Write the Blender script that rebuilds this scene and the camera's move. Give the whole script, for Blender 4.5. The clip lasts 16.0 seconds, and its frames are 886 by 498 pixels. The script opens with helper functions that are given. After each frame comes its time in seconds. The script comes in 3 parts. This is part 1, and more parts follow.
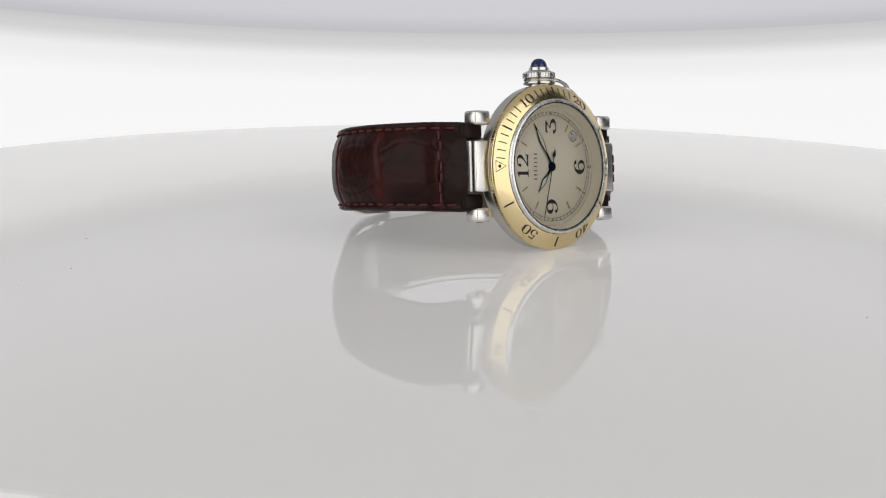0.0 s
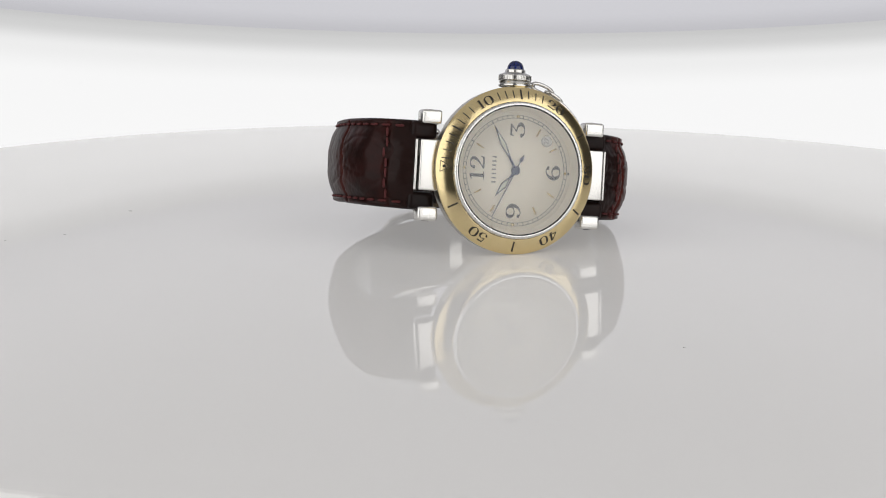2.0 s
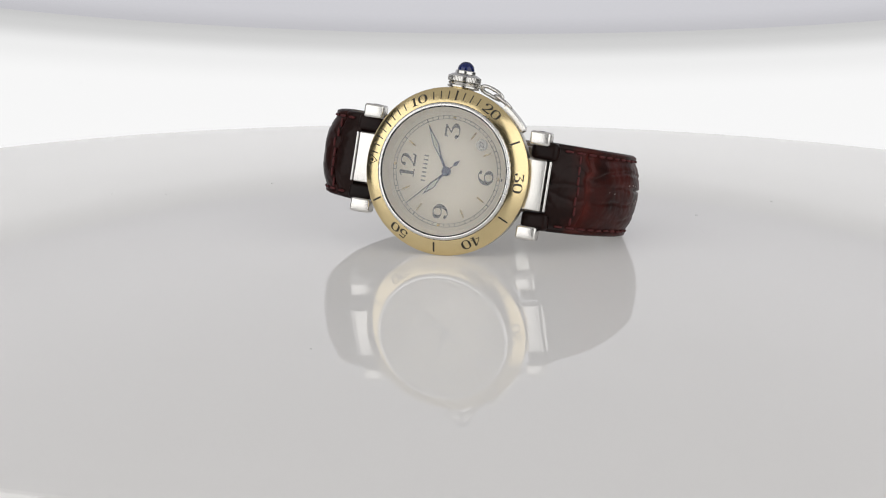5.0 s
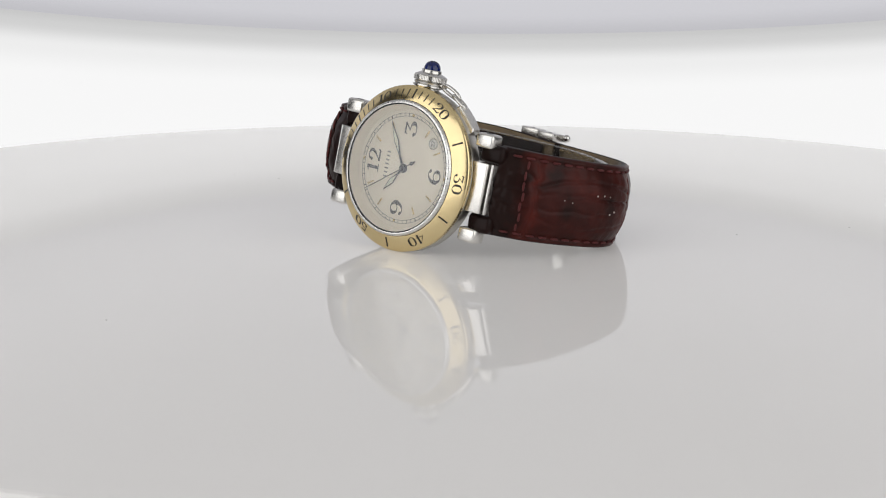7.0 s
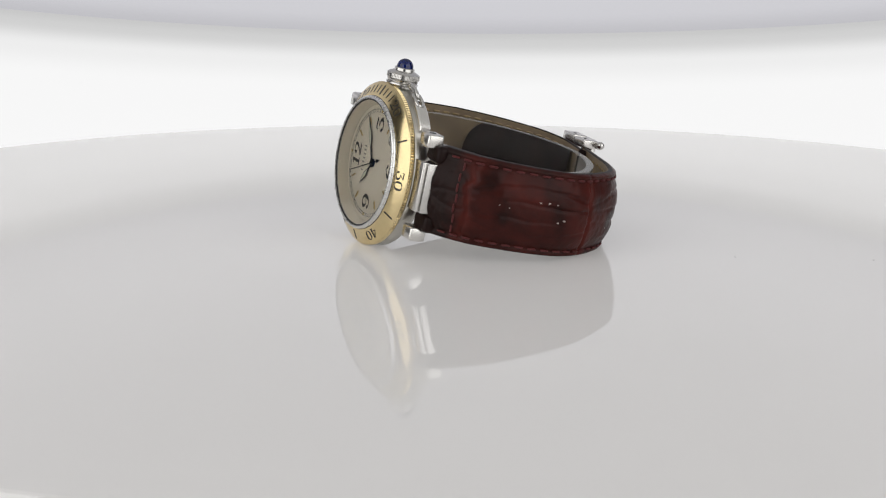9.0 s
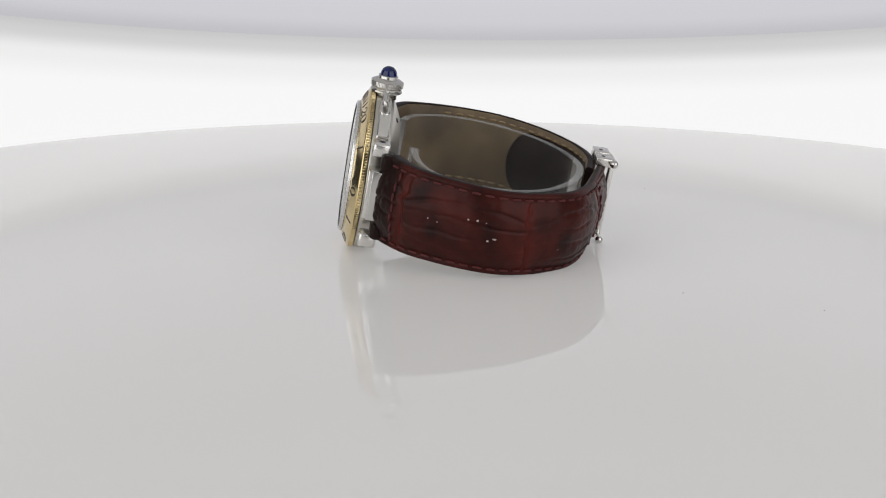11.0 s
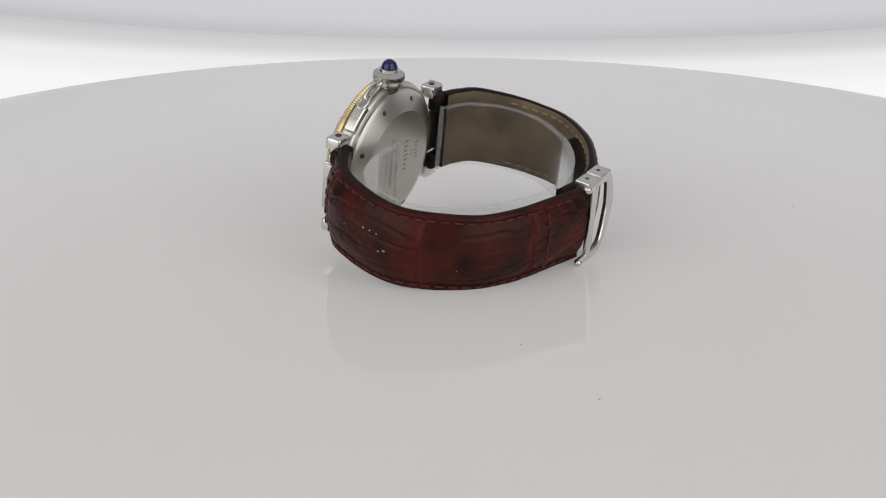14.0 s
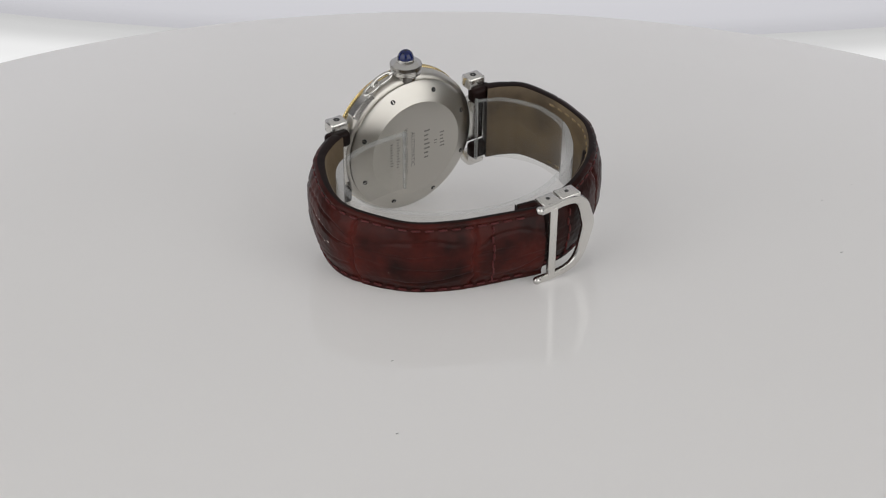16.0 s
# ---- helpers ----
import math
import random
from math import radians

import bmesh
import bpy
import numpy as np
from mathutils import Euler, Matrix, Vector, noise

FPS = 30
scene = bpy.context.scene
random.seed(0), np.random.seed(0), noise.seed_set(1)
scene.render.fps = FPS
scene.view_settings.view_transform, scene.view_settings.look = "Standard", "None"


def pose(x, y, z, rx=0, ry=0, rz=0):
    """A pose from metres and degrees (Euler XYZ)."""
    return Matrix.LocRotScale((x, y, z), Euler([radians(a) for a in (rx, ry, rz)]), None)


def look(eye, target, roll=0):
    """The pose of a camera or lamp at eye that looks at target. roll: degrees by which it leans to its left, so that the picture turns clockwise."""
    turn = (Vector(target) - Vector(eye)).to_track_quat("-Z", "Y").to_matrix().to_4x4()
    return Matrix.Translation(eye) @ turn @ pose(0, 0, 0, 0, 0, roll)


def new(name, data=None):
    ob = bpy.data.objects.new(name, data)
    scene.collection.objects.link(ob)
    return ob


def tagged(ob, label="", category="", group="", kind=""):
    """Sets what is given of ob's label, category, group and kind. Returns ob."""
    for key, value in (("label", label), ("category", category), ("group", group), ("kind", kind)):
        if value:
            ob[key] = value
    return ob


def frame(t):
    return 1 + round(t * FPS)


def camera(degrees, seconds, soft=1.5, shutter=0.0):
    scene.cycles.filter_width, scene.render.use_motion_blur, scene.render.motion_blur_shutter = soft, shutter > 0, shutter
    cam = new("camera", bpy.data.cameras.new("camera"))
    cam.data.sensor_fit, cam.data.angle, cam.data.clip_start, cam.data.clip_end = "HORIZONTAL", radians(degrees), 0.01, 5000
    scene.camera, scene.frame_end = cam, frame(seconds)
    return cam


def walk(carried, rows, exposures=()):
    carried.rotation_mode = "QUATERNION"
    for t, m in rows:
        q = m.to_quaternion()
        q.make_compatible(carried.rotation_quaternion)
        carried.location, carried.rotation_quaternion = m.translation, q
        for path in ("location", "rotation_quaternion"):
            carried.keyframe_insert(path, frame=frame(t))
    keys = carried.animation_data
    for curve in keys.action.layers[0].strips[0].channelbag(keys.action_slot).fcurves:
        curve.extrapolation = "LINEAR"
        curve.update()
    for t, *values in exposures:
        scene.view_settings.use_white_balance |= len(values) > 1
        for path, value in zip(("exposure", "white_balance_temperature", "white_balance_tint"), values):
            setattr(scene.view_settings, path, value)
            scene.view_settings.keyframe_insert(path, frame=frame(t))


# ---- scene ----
MM = 0.001

# ---- camera: still at first, then raised on a yoke round the turntable ----
cam = camera(27.21, 16.0, soft=1.1)
YAW, ROLL = 0.74, 0.4
# seconds, distance behind the axis and height over the table in mm, pitch in degrees
ARM = [
    (0.0, 432.7, 84.3, -11.56),
    (9.2, 432.7, 84.3, -11.56),
    (10.0, 432.6, 85.0, -11.62),
    (10.6, 431.2, 89.6, -12.10),
    (11.3, 429.0, 98.0, -13.02),
    (12.0, 426.6, 107.9, -14.29),
    (13.0, 422.9, 123.9, -16.50),
    (14.0, 418.3, 141.3, -18.97),
    (15.0, 413.2, 157.0, -21.16),
    (16.0, 407.3, 173.7, -23.51),
]


def arm_pose(back, high, pitch):
    eye = Vector((0, -back, high)) * MM
    y, p = radians(YAW), radians(pitch)
    return look(eye, eye + Vector((-math.sin(y) * math.cos(p), math.cos(y) * math.cos(p), math.sin(p))), ROLL)


walk(cam, [(t, arm_pose(b, h, p)) for t, b, h, p in ARM])

# ---- world and light: a closed white photo booth with glowing diffuser panels ----
world = bpy.data.worlds.new("world")
world.use_nodes = True
world.node_tree.nodes["Background"].inputs[0].default_value = (0.9, 0.92, 1.0, 1)
world.node_tree.nodes["Background"].inputs[1].default_value = 0.3
scene.world = world
scene.view_settings.exposure = 0.0
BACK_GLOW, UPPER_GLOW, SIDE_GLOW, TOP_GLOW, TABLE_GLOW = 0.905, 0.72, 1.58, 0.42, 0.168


# ---- materials ----
def nodes_of(name):
    m = bpy.data.materials.new(name)
    m.use_nodes = True
    nt = m.node_tree
    return m, nt, nt.nodes, nt.links, nt.nodes["Principled BSDF"]


def surface(name, color, color2=None, rough=0.5, metal=0.0, scale=300.0, spread=0.5, bump=0.0, bump_scale=900.0,
            rough_var=0.08, coat=0.0, ior=1.5, stretch=None, spec=0.5):
    """Two scales of noise drive colour, roughness and relief."""
    m, nt, n, l, b = nodes_of(name)
    co = n.new("ShaderNodeTexCoord")
    out = co.outputs["Object"]
    if stretch:
        mp = n.new("ShaderNodeMapping")
        mp.inputs["Scale"].default_value = stretch
        l.new(out, mp.inputs[0])
        out = mp.outputs[0]
    a = n.new("ShaderNodeTexNoise")
    a.inputs["Scale"].default_value, a.inputs["Detail"].default_value = scale, 6
    l.new(out, a.inputs["Vector"])
    ramp = n.new("ShaderNodeValToRGB")
    ramp.color_ramp.elements[0].position, ramp.color_ramp.elements[1].position = 0.5 - spread / 2, 0.5 + spread / 2
    ramp.color_ramp.elements[0].color = (*(color2 or color), 1)
    ramp.color_ramp.elements[1].color = (*color, 1)
    l.new(a.outputs["Fac"], ramp.inputs[0])
    l.new(ramp.outputs[0], b.inputs["Base Color"])
    f = n.new("ShaderNodeTexNoise")
    f.inputs["Scale"].default_value, f.inputs["Detail"].default_value = bump_scale, 4
    l.new(out, f.inputs["Vector"])
    mr = n.new("ShaderNodeMapRange")
    mr.inputs["To Min"].default_value, mr.inputs["To Max"].default_value = max(0.0, rough - rough_var), rough + rough_var
    l.new(f.outputs["Fac"], mr.inputs["Value"])
    l.new(mr.outputs[0], b.inputs["Roughness"])
    b.inputs["Metallic"].default_value = metal
    b.inputs["IOR"].default_value = ior
    b.inputs["Coat Weight"].default_value = coat
    b.inputs["Specular IOR Level"].default_value = spec
    if bump:
        bp = n.new("ShaderNodeBump")
        bp.inputs["Strength"].default_value, bp.inputs["Distance"].default_value = bump, 0.0002
        l.new(f.outputs["Fac"], bp.inputs["Height"])
        l.new(bp.outputs[0], b.inputs["Normal"])
    return m


def glow_panel(name, color, power, stops):
    """A diffuser that glows, its brightness over height painted in: stops are (height in m, share)."""
    m, nt, n, l, b = nodes_of(name)
    co, sep = n.new("ShaderNodeTexCoord"), n.new("ShaderNodeSeparateXYZ")
    l.new(co.outputs["Object"], sep.inputs[0])
    lo, hi = stops[0][0], stops[-1][0]
    mr = n.new("ShaderNodeMapRange")
    mr.inputs["From Min"].default_value, mr.inputs["From Max"].default_value = lo, hi
    l.new(sep.outputs["Z"], mr.inputs["Value"])
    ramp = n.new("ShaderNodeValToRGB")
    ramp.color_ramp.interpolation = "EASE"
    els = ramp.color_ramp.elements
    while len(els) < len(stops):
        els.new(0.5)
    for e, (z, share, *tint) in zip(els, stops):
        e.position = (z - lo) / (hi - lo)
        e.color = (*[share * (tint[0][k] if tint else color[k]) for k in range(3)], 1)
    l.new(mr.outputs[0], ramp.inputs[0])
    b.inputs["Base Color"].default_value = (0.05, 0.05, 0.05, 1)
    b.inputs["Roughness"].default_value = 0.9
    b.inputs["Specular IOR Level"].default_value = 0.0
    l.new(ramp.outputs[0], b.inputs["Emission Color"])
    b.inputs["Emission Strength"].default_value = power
    return m


def clear(name, tint, haze, rough, ior=1.49):
    """A thin clear sheet: it lets light straight through, shines by Fresnel, and scatters a little."""
    m, nt, n, l, b = nodes_of(name)
    tr, gl, df = n.new("ShaderNodeBsdfTransparent"), n.new("ShaderNodeBsdfGlossy"), n.new("ShaderNodeBsdfTranslucent")
    d2, mixd = n.new("ShaderNodeBsdfDiffuse"), n.new("ShaderNodeMixShader")
    fr, m1, m2 = n.new("ShaderNodeFresnel"), n.new("ShaderNodeMixShader"), n.new("ShaderNodeMixShader")
    tr.inputs[0].default_value = (*tint, 1)
    gl.inputs["Roughness"].default_value = rough
    df.inputs[0].default_value = d2.inputs[0].default_value = (0.8, 0.82, 0.82, 1)
    fr.inputs["IOR"].default_value = ior
    m1.inputs[0].default_value = haze
    l.new(df.outputs[0], mixd.inputs[1]), l.new(d2.outputs[0], mixd.inputs[2])
    l.new(tr.outputs[0], m1.inputs[1]), l.new(mixd.outputs[0], m1.inputs[2])
    l.new(fr.outputs[0], m2.inputs[0]), l.new(m1.outputs[0], m2.inputs[1]), l.new(gl.outputs[0], m2.inputs[2])
    l.new(m2.outputs[0], n["Material Output"].inputs[0])
    return m


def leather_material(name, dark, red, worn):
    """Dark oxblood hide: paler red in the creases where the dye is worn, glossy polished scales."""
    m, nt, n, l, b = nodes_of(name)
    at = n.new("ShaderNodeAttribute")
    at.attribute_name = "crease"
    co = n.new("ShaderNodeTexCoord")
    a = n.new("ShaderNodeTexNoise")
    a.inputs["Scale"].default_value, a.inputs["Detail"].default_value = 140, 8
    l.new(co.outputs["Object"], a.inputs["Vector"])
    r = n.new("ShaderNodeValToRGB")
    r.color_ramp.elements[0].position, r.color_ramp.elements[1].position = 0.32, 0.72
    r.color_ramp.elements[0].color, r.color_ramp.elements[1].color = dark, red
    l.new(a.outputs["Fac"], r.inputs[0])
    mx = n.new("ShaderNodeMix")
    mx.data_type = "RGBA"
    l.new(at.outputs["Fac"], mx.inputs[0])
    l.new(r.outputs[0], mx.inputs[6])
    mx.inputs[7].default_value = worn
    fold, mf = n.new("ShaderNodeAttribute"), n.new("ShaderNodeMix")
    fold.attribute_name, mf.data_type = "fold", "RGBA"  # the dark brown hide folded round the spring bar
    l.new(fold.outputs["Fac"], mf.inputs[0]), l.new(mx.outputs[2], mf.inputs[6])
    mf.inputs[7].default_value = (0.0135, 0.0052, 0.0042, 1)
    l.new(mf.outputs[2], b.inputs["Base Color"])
    f = n.new("ShaderNodeTexNoise")
    f.inputs["Scale"].default_value, f.inputs["Detail"].default_value = 700, 6
    l.new(co.outputs["Object"], f.inputs["Vector"])
    v = n.new("ShaderNodeTexVoronoi")
    v.feature = "DISTANCE_TO_EDGE"
    v.inputs["Scale"].default_value = 900
    l.new(co.outputs["Object"], v.inputs["Vector"])
    ad = n.new("ShaderNodeMath")
    ad.operation = "MULTIPLY_ADD"
    ad.inputs[1].default_value = 0.5
    l.new(v.outputs["Distance"], ad.inputs[0]), l.new(f.outputs["Fac"], ad.inputs[2])
    bp = n.new("ShaderNodeBump")
    bp.inputs["Strength"].default_value, bp.inputs["Distance"].default_value = 0.32, 0.00025
    l.new(ad.outputs[0], bp.inputs["Height"]), l.new(bp.outputs[0], b.inputs["Normal"])
    mr = n.new("ShaderNodeMapRange")
    mr.inputs["To Min"].default_value, mr.inputs["To Max"].default_value = 0.3, 0.5
    l.new(a.outputs["Fac"], mr.inputs["Value"]), l.new(mr.outputs[0], b.inputs["Roughness"])
    b.inputs["Specular IOR Level"].default_value = 0.08
    b.inputs["Coat Weight"].default_value, b.inputs["Coat Roughness"].default_value = 0.11, 0.12
    return m


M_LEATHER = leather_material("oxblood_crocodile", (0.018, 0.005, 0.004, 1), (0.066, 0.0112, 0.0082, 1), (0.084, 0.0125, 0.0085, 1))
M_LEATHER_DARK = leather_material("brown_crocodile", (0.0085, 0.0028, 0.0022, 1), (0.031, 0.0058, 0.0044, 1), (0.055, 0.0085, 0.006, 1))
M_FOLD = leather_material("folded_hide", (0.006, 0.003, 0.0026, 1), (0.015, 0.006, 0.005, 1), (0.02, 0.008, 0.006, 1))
M_EDGE = surface("leather_edge", (0.014, 0.006, 0.005), (0.006, 0.003, 0.003), 0.5, scale=260, bump=0.15, bump_scale=500, spec=0.15)
M_LINING = surface("calf_lining", (0.195, 0.138, 0.074), (0.075, 0.051, 0.028), 0.6, scale=75, spread=0.34, bump=0.3, bump_scale=1500)
M_THREAD = surface("red_thread", (0.10, 0.010, 0.010), (0.05, 0.006, 0.006), 0.75, scale=2500, bump=0.6, bump_scale=4000)
M_TAN_THREAD = surface("tan_thread", (0.3, 0.22, 0.11), (0.2, 0.14, 0.07), 0.75, scale=2500, bump=0.5, bump_scale=4000)
M_GOLD = surface("polished_gold", (0.78, 0.635, 0.36), (0.745, 0.60, 0.33), 0.16, 1.0, scale=260, bump=0.008, rough_var=0.05)
M_STEEL = surface("polished_steel", (0.66, 0.65, 0.625), (0.62, 0.61, 0.59), 0.19, 1.0, scale=400, bump=0.01, rough_var=0.06)
M_BRUSHED = surface("brushed_steel", (0.60, 0.58, 0.535), (0.58, 0.56, 0.515), 0.33, 1.0, scale=40, bump_scale=300, rough_var=0.015)
M_SATIN = surface("satin_link_steel", (0.76, 0.745, 0.715), (0.73, 0.715, 0.685), 0.26, 1.0, scale=200, bump_scale=500, rough_var=0.02)
M_RING = surface("steel_ring", (0.74, 0.735, 0.72), (0.7, 0.695, 0.68), 0.27, 1.0, scale=300, rough_var=0.05)
M_DIAL = surface("silvered_dial", (0.95, 0.89, 0.76), (0.925, 0.865, 0.735), 0.4, 0.12, scale=3000, bump=0.05, bump_scale=5000, rough_var=0.04)
M_INK = surface("black_ink", (0.012, 0.012, 0.013), (0.02, 0.02, 0.02), 0.4, scale=2000)
M_PRINT = surface("grey_print", (0.22, 0.21, 0.195), (0.27, 0.26, 0.24), 0.5, scale=2000)
M_ENAMEL = surface("black_enamel", (0.02, 0.016, 0.01), (0.035, 0.028, 0.015), 0.35, scale=2000)
M_BLUED = surface("blued_steel", (0.010, 0.020, 0.062), (0.007, 0.012, 0.036), 0.16, 1.0, scale=900)
M_LUME = surface("pale_lume", (0.82, 0.84, 0.7), (0.72, 0.74, 0.6), 0.6, scale=3000)
M_SAPPHIRE = surface("blue_cabochon", (0.003, 0.013, 0.11), (0.002, 0.006, 0.05), 0.06, 0.0, scale=500, coat=0.0, spec=0.3, ior=1.76, rough_var=0.02)
M_ENGRAVE = surface("engraved_grey", (0.24, 0.23, 0.215), (0.3, 0.29, 0.27), 0.5, 0.6, scale=2000)
# near-black holding the shade of holes, slots and grooves in its colour
M_DARK = surface("recess_shade", (0.02, 0.02, 0.02), (0.03, 0.03, 0.03), 0.5, 0.3, scale=2000)
M_WHITE = surface("date_disc", (0.78, 0.77, 0.73), (0.72, 0.71, 0.68), 0.5, scale=2000)
M_CRYSTAL = clear("crystal", (1, 1, 1), 0.0, 0.01, 2.2)  # sapphire, both faces in one sheet
M_FILM = clear("clear_plastic", (0.93, 0.93, 0.92), 0.045, 0.3, 1.1)
M_FILM_EDGE = clear("frosted_plastic_edge", (0.97, 0.97, 0.97), 0.27, 0.2, 1.15)
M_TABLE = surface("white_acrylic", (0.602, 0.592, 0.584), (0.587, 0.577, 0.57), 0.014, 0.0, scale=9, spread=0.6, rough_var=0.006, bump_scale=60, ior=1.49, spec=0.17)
_b = M_TABLE.node_tree.nodes["Principled BSDF"]  # glow put into the acrylic for light from below; no lamp under it
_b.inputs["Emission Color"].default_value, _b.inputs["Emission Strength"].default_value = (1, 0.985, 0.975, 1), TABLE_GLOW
M_SPECK = surface("dust", (0.46, 0.45, 0.44), (0.38, 0.38, 0.37), 0.9, scale=3000)
M_CLOTH = surface("white_cloth", (0.72, 0.72, 0.74), (0.66, 0.66, 0.68), 0.85, scale=20, bump=0.2, bump_scale=900)
M_GREY = surface("grey_painted_board", (0.17, 0.17, 0.18), (0.14, 0.14, 0.15), 0.8, scale=10)
M_HOUSING = surface("grey_lamp_housing", (0.3, 0.3, 0.31), (0.26, 0.26, 0.27), 0.6, scale=60)
M_LUMP = surface("pale_scuff", (0.5, 0.42, 0.4), (0.35, 0.28, 0.26), 0.7, scale=3000)


# ---- mesh helpers (millimetres in, metres out) ----
def part(name, bm, material, parent=None, label="", smooth=True, split=None):
    me = bpy.data.meshes.new(name)
    bm.transform(Matrix.Scale(MM, 4))
    if split is not None:
        bm.normal_update()
        for e in bm.edges:
            if len(e.link_faces) == 2 and e.calc_face_angle(0) > radians(split):
                e.smooth = False
    for f in bm.faces:
        f.smooth = smooth
    bm.to_mesh(me)
    bm.free()
    me.materials.append(material)
    ob = new(name, me)
    if parent:
        ob.parent = parent
    if label:
        tagged(ob, label)
    return ob


def lathe(profile, segs=128, radius=None, close=False):
    """A turned form about z. profile: (r, z); radius(r, z, angle, k) may vary it."""
    bm = bmesh.new()
    rings = []
    for k, (r, z) in enumerate(profile):
        if r < 1e-6:
            rings.append([bm.verts.new((0, 0, z))])
            continue
        ring = []
        for i in range(segs):
            a = 2 * math.pi * i / segs
            q = radius(r, z, a, k) if radius else r
            ring.append(bm.verts.new((q * math.cos(a), q * math.sin(a), z)))
        rings.append(ring)
    for A, B in zip(rings, rings[1:] + ([rings[0]] if close else [])):
        for i in range(segs):
            j = (i + 1) % segs
            if len(A) == 1 and len(B) == 1:
                continue
            if len(A) == 1:
                bm.faces.new((A[0], B[j], B[i]))
            elif len(B) == 1:
                bm.faces.new((A[i], A[j], B[0]))
            else:
                bm.faces.new((A[i], A[j], B[j], B[i]))
    bmesh.ops.recalc_face_normals(bm, faces=bm.faces)
    return bm


def block(x0, x1, y0, y1, z0, z1, bevel=0.3, segs=3):
    bm = bmesh.new()
    bmesh.ops.create_cube(bm, size=1)
    bmesh.ops.transform(bm, verts=bm.verts, matrix=Matrix.LocRotScale(((x0 + x1) / 2, (y0 + y1) / 2, (z0 + z1) / 2), None, (x1 - x0, y1 - y0, z1 - z0)))
    if bevel:
        bmesh.ops.bevel(bm, geom=list(bm.edges), offset=bevel, segments=segs, affect="EDGES", profile=0.5)
    return bm


def tube(points, r, segs=10, closed=False, flat=1.0, up=(0, 0, 1)):
    """A rod along points; flat squeezes it across up."""
    bm = bmesh.new()
    pts = [Vector(p) for p in points]
    rings = []
    for k, p in enumerate(pts):
        a = pts[k - 1] if (k or closed) else p
        b = pts[(k + 1) % len(pts)] if (k < len(pts) - 1 or closed) else p
        d = (b - a).normalized()
        s = d.cross(Vector(up)).normalized()
        u = s.cross(d)
        rings.append([bm.verts.new(p + r * math.cos(t) * s + r * flat * math.sin(t) * u) for t in (2 * math.pi * i / segs for i in range(segs))])
    pairs = list(zip(rings, rings[1:])) + ([(rings[-1], rings[0])] if closed else [])
    for A, B in pairs:
        for i in range(segs):
            j = (i + 1) % segs
            bm.faces.new((A[i], A[j], B[j], B[i]))
    if not closed:
        bm.faces.new(rings[0]), bm.faces.new(rings[-1])
    bmesh.ops.recalc_face_normals(bm, faces=bm.faces)
    return bm


def plate(outline, z0, z1, bevel=0.0):
    """A flat piece with the given outline (x, y), from z0 to z1."""
    bm = bmesh.new()
    low, top = [bm.verts.new((x, y, z0)) for x, y in outline], [bm.verts.new((x, y, z1)) for x, y in outline]
    bm.faces.new(low), bm.faces.new(top)
    for i in range(len(outline)):
        j = (i + 1) % len(outline)
        bm.faces.new((low[i], low[j], top[j], top[i]))
    bmesh.ops.recalc_face_normals(bm, faces=bm.faces)
    return bm


def turned(bm, m):
    bmesh.ops.transform(bm, verts=bm.verts, matrix=m)
    return bm


def add(bm, other):
    me = bpy.data.meshes.new("tmp")
    other.to_mesh(me)
    other.free()
    bm.from_mesh(me)
    bpy.data.meshes.remove(me)
    return bm


def lettering(text, size, depth=0.06, bold=0.0, spacing=1.0):
    """Text as a mesh in the xy plane, centred, cap height near 0.7 of size."""
    cu = bpy.data.curves.new("text", "FONT")
    cu.body, cu.size, cu.align_x, cu.align_y = text, size, "CENTER", "CENTER"
    cu.extrude, cu.offset, cu.resolution_u, cu.space_character = depth, bold, 4, spacing
    ob = bpy.data.objects.new("text", cu)
    scene.collection.objects.link(ob)
    bpy.context.view_layer.update()
    me = bpy.data.meshes.new_from_object(ob.evaluated_get(bpy.context.evaluated_depsgraph_get()))
    bm = bmesh.new()
    bm.from_mesh(me)
    bpy.data.objects.remove(ob)
    bpy.data.curves.remove(cu)
    bpy.data.meshes.remove(me)
    return bm


